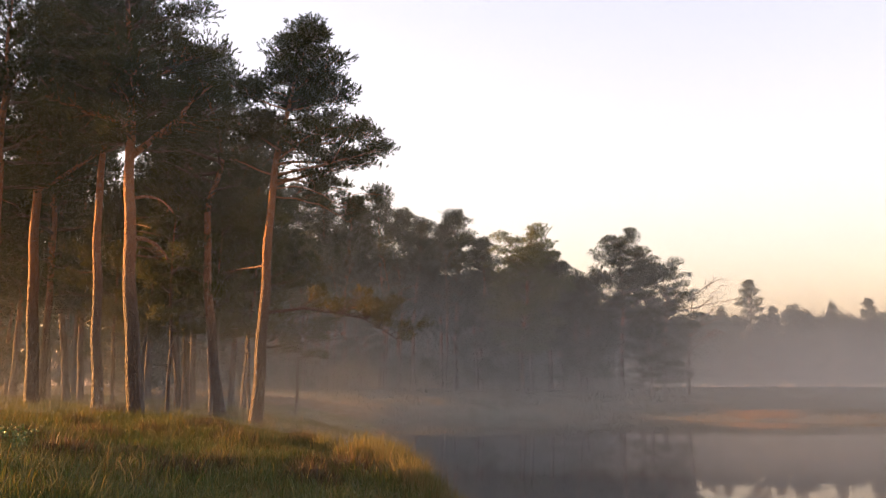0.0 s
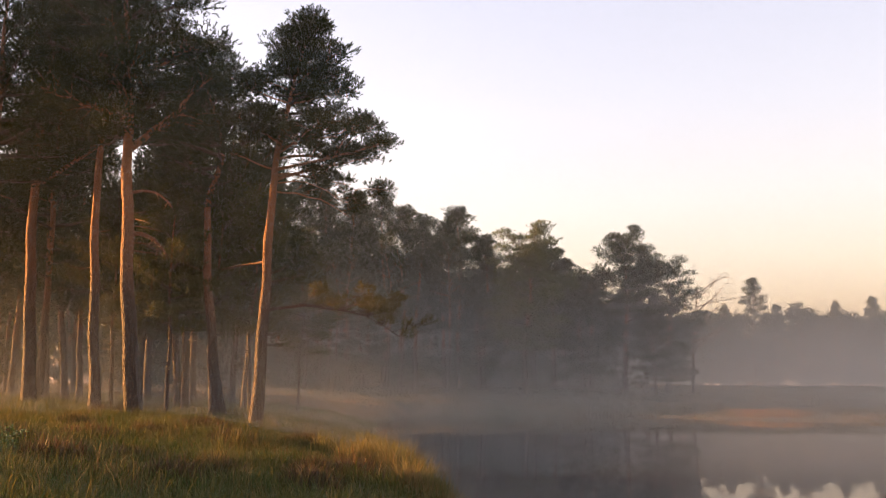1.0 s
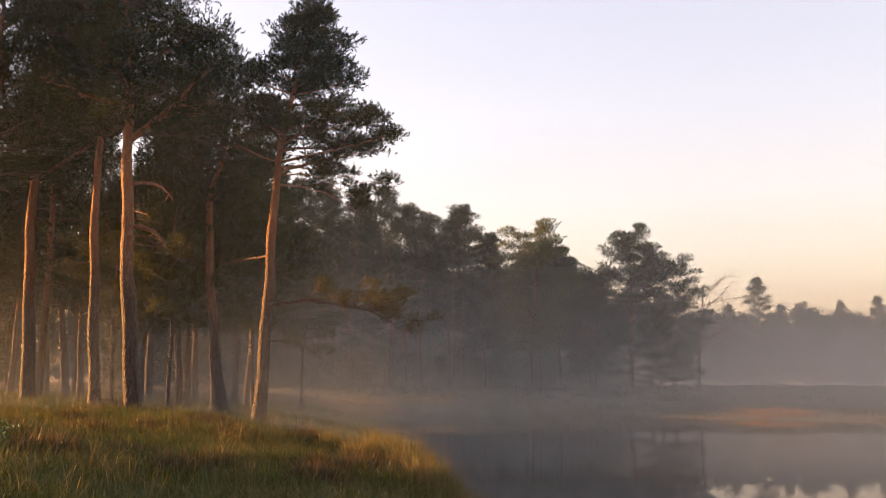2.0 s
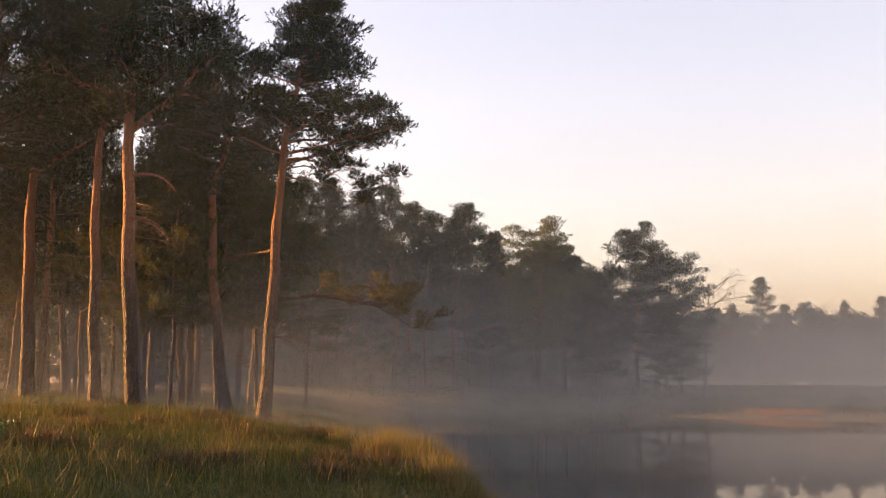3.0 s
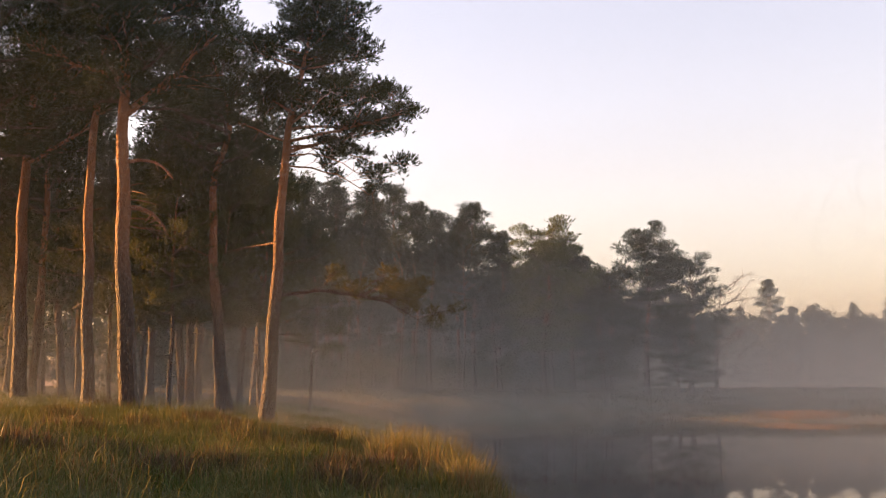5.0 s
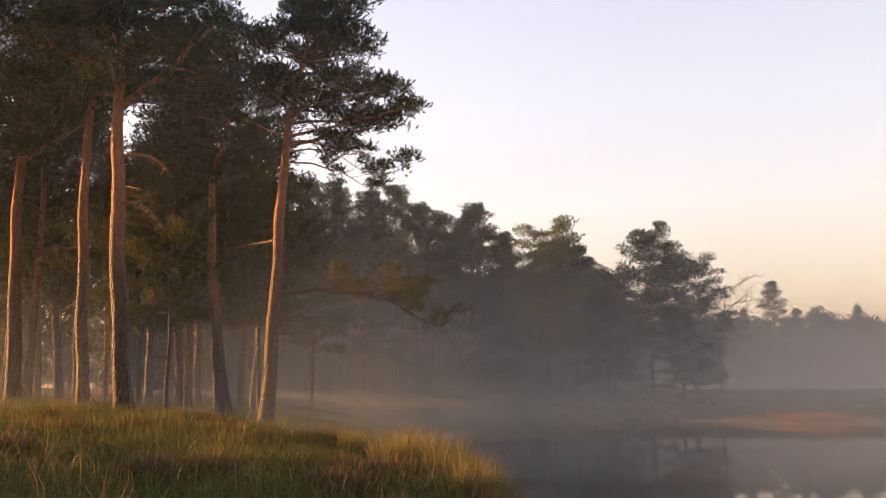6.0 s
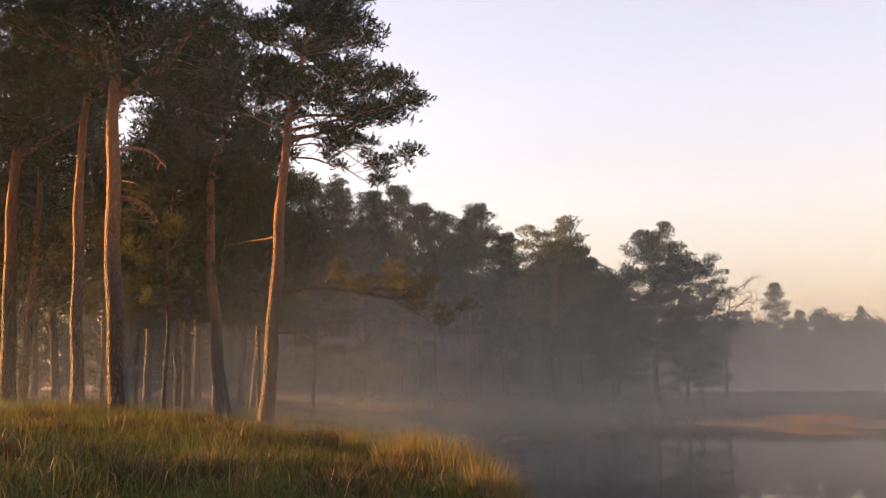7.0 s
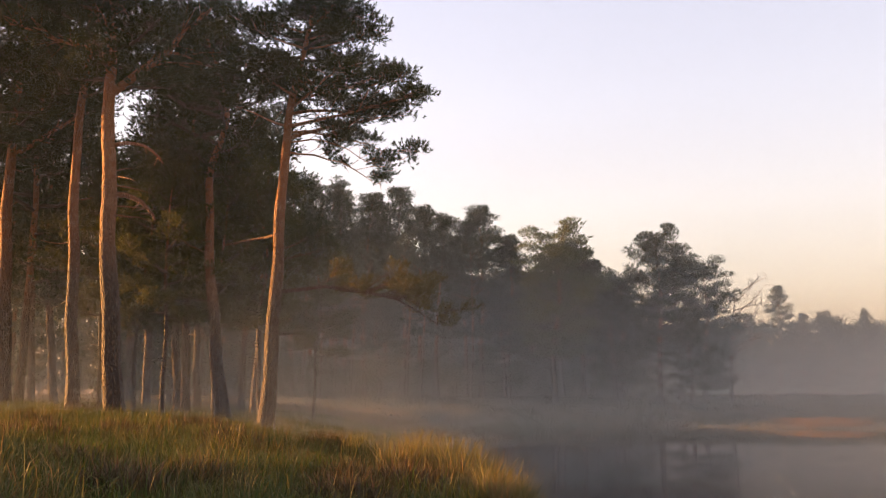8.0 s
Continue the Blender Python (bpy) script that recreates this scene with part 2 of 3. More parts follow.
def needles(soup, rng, centres, radius, flat, shoots, per, length, width):
    """Fills pads of foliage with finger-like shoots that point out and up, each a bottle brush of needles."""
    n = len(centres) * shoots
    c = np.repeat(np.asarray(centres), shoots, 0)
    r = np.repeat(np.asarray(radius), shoots)[:, None]
    d = unit(rng.normal(size=(n, 3)) + (0, 0, 0.3))
    p = c + d * r * (1, 1, flat) * rng.uniform(0.4, 1.0, (n, 1))
    way = unit(d * (0.9, 0.9, 0.5) + (0, 0, 0.62) + rng.normal(size=(n, 3)) * 0.25)
    brush = length * rng.uniform(1.6, 2.7, (n, 1))
    p, way, brush = (np.repeat(q, per, 0) for q in (p, way, brush))
    m = n * per
    along = rng.uniform(0, 1, (m, 1)) ** 0.65
    p = p + way * brush * along
    nd = unit(way * rng.uniform(0.45, 1.0, (m, 1)) + unit(rng.normal(size=(m, 3))) * (0.92 - 0.4 * along))
    side = unit(np.cross(nd, rng.normal(size=(m, 3)))) * width * 0.5
    tip = p + nd * length * rng.uniform(0.75, 1.2, (m, 1))
    tri = np.stack([p - side, p + side, tip], 1)
    soup.add(tri, np.arange(m * 3).reshape(-1, 3))


def limb_path(rng, start, az, rise, length, bow, n=8):
    """A branch that leaves at the angle rise (degrees) and bends by bow (degrees) along its way."""
    az, pts, step = radians(az), [np.asarray(start, float)], length / (n - 1)
    for i in range(n - 1):
        el = radians(rise + bow * i / (n - 2) + rng.uniform(-9, 9))
        az += rng.uniform(-0.2, 0.2)
        pts.append(pts[-1] + step * np.array([math.cos(az) * math.cos(el), math.sin(az) * math.cos(el), math.sin(el)]))
    return np.array(pts)


def pine(base, height, radius, ctrl=None, crown=0.5, reach=2.4, limbs=16, swing=0.0, swing_az=0.0, pads=6, pad=0.55, shoots=60, per=7, needle=0.085, width=0.015,
         seed=1, top=0.45, extras=(), dead=5, label="tall pine with a bare trunk and a dark crown", group="pines", material=None, sides=14, flat=0.5, sink=0.15, bare=(), joined=False, inner=0.35, bough=0):
    """A pine: a tapered trunk, bent limbs with side twigs, and a crown of needle pads. extras: (height, azimuth, rise, length, bow, radius, pads)."""
    rng = np.random.default_rng(seed)
    tree = tagged(new("pine_tree"), label, "tree", group)
    tree.location = (base[0], base[1], float(ground_z(base[0], base[1])) - sink)
    if ctrl is None:
        ctrl = [(0, 0, 0), (height * 0.35, rng.normal() * 0.15, rng.normal() * 0.15), (height * 0.7, rng.normal() * 0.3, rng.normal() * 0.3), (height, rng.normal() * 0.45, rng.normal() * 0.4)]
    z = np.linspace(0, height, 44 if sides > 10 else 16)
    axis = curve_at(ctrl, z)
    axis[:, :2] += 0.025 * np.stack([np.sin(z * 1.9 + seed), np.cos(z * 1.4 + seed * 2)], -1) * np.clip(z / 2, 0, 1)[:, None]
    f = z / height
    rad = radius * (0.93 * (1 - f) ** 0.75 + 0.03) * (1 + 0.45 * np.exp(-z / 0.35)) * (1 + 0.03 * np.sin(z * 3.3 + seed))
    s = Soup()
    s.tube(axis, rad, sides)
    trunk = s
    v = s.v[0]
    swell = np.array([noise.noise(Vector(q) * 3.2 + Vector((seed, 0, 0))) for q in v]) if sides > 10 else np.zeros(len(v))
    centre = np.repeat(axis, sides, 0)
    s.v[0] = centre + (v - centre) * (1 + 0.12 * swell)[:, None]
    if not joined:
        part("trunk", trunk, BARK, tree, smooth=True)
    centres, radii = [], []

    def limb(start, az, rise, length, bow, thick, count, twigs=True, name="limb", tuft=1.0, skin=None):
        path = limb_path(rng, start, az, rise, length, bow)
        s = trunk if joined else Soup()
        taper = np.linspace(1, 0.18, len(path)) ** 0.8
        s.tube(path, thick * taper, 7 if sides > 10 else 3 if joined else 5)
        for i in range(count):
            u = 1.0 if i == 0 else rng.uniform(inner, 1.0)
            at = u * (len(path) - 1)
            k = min(int(at), len(path) - 2)
            p = path[k] + (path[k + 1] - path[k]) * (at - k)
            spread = max(0.25, length * 0.32) * (0.25 if i == 0 else rng.uniform(0.35, 1.0))
            side = rng.uniform(-1, 1) * 1.3
            ang = math.atan2(*(path[-1] - path[0])[1::-1]) + side
            q = p + spread * np.array([math.cos(ang), math.sin(ang), rng.uniform(-0.1, 0.55)])
            mid = (p + q) / 2 + (0, 0, 0.06 * spread)
            if not joined:
                s.tube([p, mid, q], [thick * 0.28, thick * 0.2, thick * 0.1], 4)
            centres.append(q)
            radii.append(pad * tuft * rng.uniform(0.65, 1.25))
            if twigs:
                for _ in range(2):
                    w = q + unit(rng.normal(size=3) + (0, 0, 0.5)) * pad * 0.85
                    s.tube([mid, (mid + w) / 2 + (0, 0, 0.04), w], [0.013, 0.009, 0.004], 3)
        if not joined:
            part(name, s, skin or BRANCH, tree, smooth=True)

    z0 = height * crown
    for i in range(limbs):
        u = (i + rng.uniform(0, 0.9)) / limbs
        zz = z0 + (height - z0) * u * 0.97
        az = i * 137.5 + rng.uniform(-25, 25)
        shape = (0.55 + 0.45 * min(1, u / 0.3)) * (1 - (1 - top) * max(0, (u - 0.35) / 0.65) ** 1.2)
        length = reach * shape * rng.uniform(0.7, 1.15) * (1 + swing * math.cos(radians(az - swing_az)))
        rise = -4 + 58 * u ** 1.3 + rng.uniform(-8, 8)
        start = curve_at(ctrl, np.array([zz]))[0]
        thick = max(0.02, min(0.09, 0.02 + 0.022 * length)) * (1.15 - 0.4 * u)
        limb(start, az, rise, max(0.5, length), 14 - 12 * u, thick, max(3, int(pads * (0.45 + 0.55 * shape))), sides > 10)
    tip = curve_at(ctrl, np.array([height]))[0]
    for k in range(4):
        centres.append(tip + rng.normal(size=3) * (0.28, 0.28, 0.2) * pad * 1.6 - (0, 0, 0.15))
        radii.append(pad * 0.7)
    for zz, az, rise, length, bow, thick, count, *tuft in extras:
        if bough and zz == bough:
            kept = len(centres)
        limb(curve_at(ctrl, np.array([zz]))[0], az, rise, length, bow, thick, count, name="limb", tuft=tuft[0] if tuft else 1.0, skin=BARK)
        if bough and zz == bough:
            s = Soup()
            needles(s, rng, np.array(centres[kept:]), np.array(radii[kept:]), flat, shoots, per, needle, width)
            part("bough_needles", s, NEEDLES_LIT_BOUGH, tree, "yellowish needles on a long drooping bough, coloured lighter as if sunlit")
            del centres[kept:], radii[kept:]
    for i in range(dead):
        zz = height * rng.uniform(0.2, max(0.3, crown))
        s = Soup()
        path = limb_path(rng, curve_at(ctrl, np.array([zz]))[0], rng.uniform(0, 360), rng.uniform(-15, 20), rng.uniform(0.5, 1.5), rng.uniform(-20, 25), 6)
        s.tube(path, np.linspace(0.026, 0.006, 6), 5)
        part("dead_branch", s, BARK, tree, "dry bare branch stub", True)
    for zz, az, rise, length, bow, thick in bare:
        s = Soup()
        path = limb_path(rng, curve_at(ctrl, np.array([zz]))[0], az, rise, length, bow, 8)
        s.tube(path, thick * np.linspace(1, 0.3, 8), 7)
        for k in (4, 5, 6):
            w = path[k] + unit(rng.normal(size=3) + (0, 0, -0.6)) * length * 0.22
            s.tube([path[k], (path[k] + w) / 2, w], [thick * 0.3, thick * 0.22, thick * 0.1], 4)
        part("dead_branch", s, BARK, tree, "bare curved branch", True)
    if joined:
        part("trunk", trunk, BARK, tree, smooth=True)
    s = Soup()
    needles(s, rng, np.array(centres), np.array(radii), flat, shoots, per, needle, width)
    part("crown", s, material or NEEDLES, tree, "dense dark green needles")
    return tree


LABEL = "tall pine with a bare flaking trunk and dark needles"
# the pine that stands free at the bank
FULL = dict(needle=0.092, width=0.029, per=14, flat=0.5, inner=0.2)
pine((-6.70, 34.5), 15.0, 0.25, [(0, 0, 0), (4.3, 0.2, 0), (8.8, 0.40, 0), (10.6, 0.62, 0), (12.6, 1.05, 0), (15.0, 1.7, 0)], crown=0.69, reach=1.85, limbs=32, swing=0.12, swing_az=5, pads=8, pad=0.46,
     shoots=34, seed=11, top=0.2, bough=4.3, label="tall slender pine standing free at the grassy bank", **FULL,
     extras=[(9.0, 8, 20, 3.4, -6, 0.07, 14), (9.4, -12, 8, 3.7, 4, 0.06, 14), (9.8, 14, 9, 3.8, 2, 0.055, 14), (10.2, -2, 9, 3.3, 4, 0.05, 14), (10.6, 30, 14, 3.2, 4, 0.05, 14), (10.0, -40, 12, 2.6, 4, 0.045, 10),
             (4.3, 14, 8, 5.1, -40, 0.06, 30, 0.75), (8.6, 20, 5, 3.2, -38, 0.035, 9, 0.5), (8.9, -15, 5, 2.8, -45, 0.03, 7, 0.5), (10.4, 175, 25, 1.9, 10, 0.05, 6, 0.8), (9.4, 200, 15, 1.6, 10, 0.04, 4, 0.6), (9.9, 100, 15, 2.4, 10, 0.05, 5, 0.7), (12.2, 0, 20, 1.8, 6, 0.04, 10), (11.9, 20, 14, 2.0, 4, 0.04, 10), (12.6, -25, 20, 2.0, 4, 0.04, 8), (11.9, 185, 14, 1.9, 8, 0.04, 8), (12.4, 160, 18, 1.8, 8, 0.04, 7), (9.2, 2, 4, 3.7, -22, 0.04, 12, 0.75)],
     bare=[(6.0, 150, 6, 1.9, -18, 0.055), (3.0, 20, 15, 0.8, -25, 0.03), (3.4, -20, 4, 1.1, 12, 0.022), (5.3, 0, 4, 1.5, 20, 0.026)], dead=3)
# the front row
pine((-9.62, 30.3), 16.5, 0.27, [(0, 0, 0), (4.1, -0.37, 0), (7.7, -0.56, 0), (9.0, -0.6, 0), (16.5, -1.2, 0.2)], crown=0.53, reach=2.6, limbs=36, pads=9, pad=0.72, shoots=38, seed=21, **FULL,
     extras=[(8.6, 20, 45, 3.6, 10, 0.13, 12), (9.6, 190, 10, 2.6, 10, 0.08, 9), (11, 10, 25, 2.5, 10, 0.08, 12), (10.0, -80, 12, 1.8, 5, 0.05, 10), (10.8, -110, 10, 1.7, 5, 0.05, 10), (10.4, -55, 8, 2.0, 5, 0.05, 10), (11.6, -90, 12, 1.8, 5, 0.05, 10)], bare=[(5.9, 5, 8, 1.5, -75, 0.09), (7.2, 10, 15, 1.6, -60, 0.06)], label="stout forked pine with deeply furrowed bark in tall grass")
pine((-12.10, 33.8), 17.0, 0.21, [(0, 0, 0), (4.6, -0.25, 0), (8.6, -0.32, 0), (9.6, -0.25, 0), (17, 0.3, 0)], crown=0.55, reach=2.8, limbs=34, pads=8, pad=0.75, shoots=36, seed=31, label=LABEL, **FULL)
pine((-16.9, 39.6), 17.0, 0.30, [(0, 0, 0), (10, -0.3, 0), (17, 0.3, 0)], crown=0.52, reach=3.0, limbs=34, pads=8, pad=0.78, shoots=36, seed=41,
     extras=[(9.2, 20, 30, 3.0, 5, 0.12, 9)], label=LABEL, **FULL)
pine((-8.9, 38.7), 14.9, 0.24, [(0, 0, 0), (2.8, -0.4, 0), (7.3, -0.79, 0), (8.7, -0.8, 0), (10.8, -0.3, 0), (14.9, -1.6, 0)], crown=0.57, reach=2.4, limbs=34, swing=0.3, swing_az=180, pads=7, pad=0.72, shoots=36, seed=51, top=0.6,
     label="leaning pine with an orange upper trunk in the grass", **FULL)
pine((-15.5, 33.2), 16.0, 0.25, [(0, 0, 0), (6, -0.3, 0), (16, -0.3, 0)], crown=0.5, reach=2.8, limbs=28, pads=8, pad=0.78, shoots=34, seed=61, label=LABEL, **FULL)
# young pines with lit lower boughs between the trunks
for i, (x, y, h, r) in enumerate(((-11.1, 38.8, 9.8, 0.09), (-8.6, 43.0, 10.0, 0.10), (-14.2, 41.5, 9.5, 0.09), (-7.9, 52.0, 9.0, 0.09), (-9.8, 40.8, 9.6, 0.09), (-12.6, 40.4, 9.2, 0.09))):
    pine((x, y), h, r, crown=0.36, reach=1.75, limbs=26, pads=7, pad=0.6, shoots=34, seed=71 + i, top=0.5, material=NEEDLES_YOUNG_LIT, group="young pines", label="young pine with green boughs between taller trunks", **FULL)
# the trees behind them
for i, (x, y, h, r, lean) in enumerate([(-12.6, 46.0, 15, 0.2, -0.5), (-14.0, 54.0, 16, 0.19, -0.3), (-17.2, 56.0, 13.5, 0.24, -0.1), (-20.3, 52.0, 17, 0.22, -0.8), (-26.9, 60.0, 18, 0.22, 0.3),
                                        (-20.5, 50.0, 16, 0.17, -0.4), (-21.1, 56.0, 17, 0.2, -0.3), (-13.2, 60.0, 17, 0.2, 0.2), (-23.5, 46.0, 16, 0.2, 0.3), (-10.5, 50.5, 13, 0.16, 0.3), (-11.6, 43.5, 15.0, 0.2, -0.2), (-18.6, 44.5, 17, 0.2, 0.2)]):
    pine((x, y), h, r, [(0, 0, 0), (h * 0.4, lean * 0.8, 0), (h * 0.75, lean, 0), (h, lean + 0.4, 0)], crown=0.3, reach=2.8, limbs=30, pads=7, pad=0.85, shoots=26, per=8, needle=0.15, width=0.058, flat=0.55,
         seed=100 + i, label="forest pine with a straight bare trunk in mist", group="forest pines", sides=11)

# ---- the wood across the water ----
MISTY = "forest pine standing in morning mist across the pond"
far_kind = dict(sides=8, per=6, needle=0.16, width=0.075, shoots=42, pads=8, flat=0.32, dead=3, inner=0.2, group="pines across the pond")
kinds = [
    pine((-14.5, 106), 22.5, 0.28, crown=0.36, reach=3.8, limbs=30, pad=0.88, seed=201, label=MISTY, top=0.2, **far_kind),
    pine((-6.7, 104.5), 22.0, 0.28, crown=0.3, reach=4.1, limbs=36, pad=0.88, seed=202, label=MISTY, top=0.12, **far_kind),
    pine((1.4, 101), 19.0, 0.26, crown=0.32, reach=3.8, limbs=34, pad=0.88, seed=203, label=MISTY, top=0.2, **far_kind),
    pine((23.2, 101), 13.5, 0.24, crown=0.14, reach=3.8, limbs=28, pad=0.88, seed=204, label=MISTY, top=0.5, **far_kind),
]
pine((7.65, 92), 14.2, 0.25, crown=0.28, reach=4.0, limbs=46, pad=0.80, seed=205, material=NEEDLES_SUNLIT, label="round-topped pine with sunlit yellow-green needles by the pond", top=0.7, **far_kind)
pine((18.6, 100), 15.7, 0.27, crown=0.3, reach=3.4, limbs=40, pad=0.80, seed=206, label="tall pine with an open flat crown at the wood's end", top=0.65, **far_kind)
back_kind = dict(sides=6, per=3, pads=5, flat=0.75, dead=0, joined=True, group="pines of the deep wood")
DEEP = "dense forest pine fading into the morning haze"
kinds += [
    pine((-30, 118), 17.0, 0.24, crown=0.04, reach=3.2, limbs=26, pad=1.15, seed=211, label=DEEP, top=0.3, needle=0.36, width=0.21, shoots=22, **back_kind),
    pine((-20, 119), 16.0, 0.24, crown=0.05, reach=3.0, limbs=24, pad=1.1, seed=212, label=DEEP, top=0.5, needle=0.36, width=0.21, shoots=22, **back_kind),
    pine((-34, 112), 18.0, 0.24, crown=0.55, reach=3.4, limbs=20, pad=1.2, seed=213, label=DEEP, top=0.6, needle=0.45, width=0.2, shoots=13, **back_kind),
    pine((-15.7, 96), 14.0, 0.13, crown=0.5, reach=2.0, limbs=16, pad=0.9, seed=214, label="slender young pine with a pale sunlit trunk", top=0.6, needle=0.22, width=0.07, shoots=18, **back_kind),
]
TALL = (22.5, 22.0, 19.0, 13.5, 17.0, 16.0, 18.0, 14.0)


def again(kind, x, y, height, turn, wide=None):
    s = height / TALL[kind]
    wide = wide or s ** 0.6
    return copy_thing(kinds[kind], pose(x, y, float(ground_z(x, y)) - 0.15, 0, 0, turn) @ Matrix.Diagonal((wide, wide, s, 1)))


rng = random.Random(5)
for kind, x, y, h in [(1, -10.8, 106, 21.5), (2, -3.1, 101, 18.0), (0, -0.2, 104, 17.6), (2, 4.1, 102, 16.3), (1, 11.4, 101, 14.8), (2, 12.8, 103, 13.8), (3, 15.0, 101, 11.8), (2, 21.3, 103, 13.8), (3, 23.8, 103, 9.5),
                      (0, -18.3, 106, 23), (1, -22, 108, 24), (2, -26, 106, 22), (3, -8.5, 99, 9), (3, 3.5, 99, 9.5), (3, 14.0, 98, 9), (3, 21.5, 99, 8), (1, -12.9, 105, 21.5), (1, -8.9, 108, 21), (0, -16.6, 107, 23), (2, -4.9, 107, 20), (2, 9.6, 104, 15)]:
    again(kind, x, y, h, rng.uniform(0, 360))
for x, y, h in ((-14.2, 97.5, 15), (-12.8, 98, 14), (-11.2, 97.2, 13.5), (-9.8, 98, 14), (-5.9, 97.5, 14.5), (-4.6, 98, 14), (0.2, 98.5, 15), (1.3, 99, 15), (-18.4, 97, 15)):
    again(7, x, y, h, rng.uniform(0, 360))
# the deep wood behind, and to the side of the front row
for i in range(48):
    again(rng.choice((4, 4, 5)), -74 + 2.0 * i + rng.uniform(-1, 1), rng.uniform(109, 132), rng.uniform(11, 14) + (5 if 22 <= i < 36 else 0), rng.uniform(0, 360))
for i in range(30):
    x = rng.uniform(-66, -20)
    again(6 if i % 3 else 4, x, rng.uniform(62, 84), rng.uniform(15, 19) * (0.78 if x > -36 else 1), rng.uniform(0, 360))
for i in range(18):
    again(4, -44 + 3.2 * i + rng.uniform(-1, 1), rng.uniform(128, 146), rng.uniform(14, 17), rng.uniform(0, 360), 1.5)
for i in range(21):
    again(4, -24 + 2.1 * i + rng.uniform(-0.7, 0.7), rng.uniform(103, 108), rng.uniform(3.2, 5.0), rng.uniform(0, 360), 0.55)
for i in range(13, 18):
    again(rng.choice((4, 5)), -72 + 2.9 * i + rng.uniform(-1, 1), rng.uniform(104, 112), rng.uniform(10, 13), rng.uniform(0, 360), 1.3)
# the far shore
for i in range(78):
    again(rng.choice((4, 5, 5)), 22 + 2.0 * i + rng.uniform(-1, 1), rng.uniform(226, 246), rng.uniform(15.0, 17.4), rng.uniform(0, 360), rng.uniform(1.2, 1.7))
for kind, x, h, wide in ((1, 72, 25.2, 1.15), (0, 91.5, 19.6, 0.8), (2, 100, 20.6, 0.8), (3, 82.5, 18.0, 1.1), (2, 77, 18.6, 0.8), (0, 65.5, 18.4, 0.9)):
    again(kind, x, 224, h, rng.uniform(0, 360), wide)
# unseen pines beside and behind the path, added as shade; low sun passes under
for i in range(16):
    again(6, rng.uniform(-46, -23), rng.choice((rng.uniform(8, 30), rng.uniform(44, 58))), rng.uniform(16, 20), rng.uniform(0, 360))
# a row behind the path, added to cut the sky light
for i in range(18):
    again(rng.choice((4, 6)), -60 + 8 * i + rng.uniform(-2, 2), rng.uniform(-48, -24), rng.uniform(14, 18), rng.uniform(0, 360))


# four more out of view on the left, placed to shade the front crowns
for x, y, h in ((-26, 36.5, 19), (-33, 39, 20), (-29.5, 33.5, 19), (-36, 42.5, 20)):
    again(6, x, y, h, rng.uniform(0, 360))


def bare_tree(x, y, height, radius, seed):
    """A dead tree: a trunk that forks into leafless boughs and twigs."""
    g = np.random.default_rng(seed)
    tree = tagged(new("dead_tree"), "leafless dead tree with spreading grey boughs", "tree")
    tree.location = (x, y, float(ground_z(x, y)) - 0.1)
    z = np.linspace(0, height, 16)
    s = Soup()
    axis = curve_at([(0, 0, 0), (height * 0.5, 0.3, 0), (height, 1.0, 0.2)], z)
    s.tube(axis, radius * (1.03 - z / height) ** 0.8, 7)
    part("trunk", s, BARK, tree, smooth=True)
    for k in range(11):
        s = Soup()
        i = 6 + k * 9 // 11
        path = limb_path(g, axis[i], -40 + k * 31 % 100 if k % 3 else g.uniform(0, 360), g.uniform(15, 50), height * g.uniform(0.25, 0.42), g.uniform(-10, 20))
        s.tube(path, radius * 0.35 * np.linspace(1, 0.15, 8), 5)
        for j in range(3, 8):
            w = path[j] + unit(g.normal(size=3) + (0.4, 0, 0.6)) * height * 0.1
            s.tube([path[j], (path[j] + w) / 2 + (0, 0, 0.05), w], [0.035, 0.025, 0.012], 4)
        part("bough", s, BARK, tree, smooth=True)


bare_tree(26.0, 102, 11.5, 0.2, 9)


# ---- grass ----
def blades(soup, rng, x, y, height, width, lean, lift=0.0):
    """Bent blades rooted in the ground."""
    n = len(x)
    root = np.stack([x, y, ground_z(x, y) - 0.03 + lift], -1)
    az = rng.uniform(0, 2 * np.pi, n)
    out = np.stack([np.cos(az), np.sin(az), np.zeros(n)], -1)
    side = np.stack([-np.sin(az), np.cos(az), np.zeros(n)], -1) * (width * rng.uniform(0.6, 1.3, n))[:, None] * 0.5
    h, l = (height * rng.uniform(0.55, 1.15, n))[:, None], (lean * rng.uniform(0.2, 1.4, n))[:, None]
    up = np.array([0, 0, 1.0])
    mid = root + up * h * 0.6 + out * h * l * 0.35
    tip = root + up * h * (1 - 0.25 * l) + out * h * l
    p = np.stack([root - side, root + side, mid + side * 0.8, mid - side * 0.8, tip], 1)
    i = np.arange(n)[:, None] * 5
    soup.add(p, np.concatenate([i, i + 1, i + 2, i + 3], 1))
    soup.f.extend((np.concatenate([i + 3, i + 2, i + 4], 1) + soup.n - 5 * n).tolist())


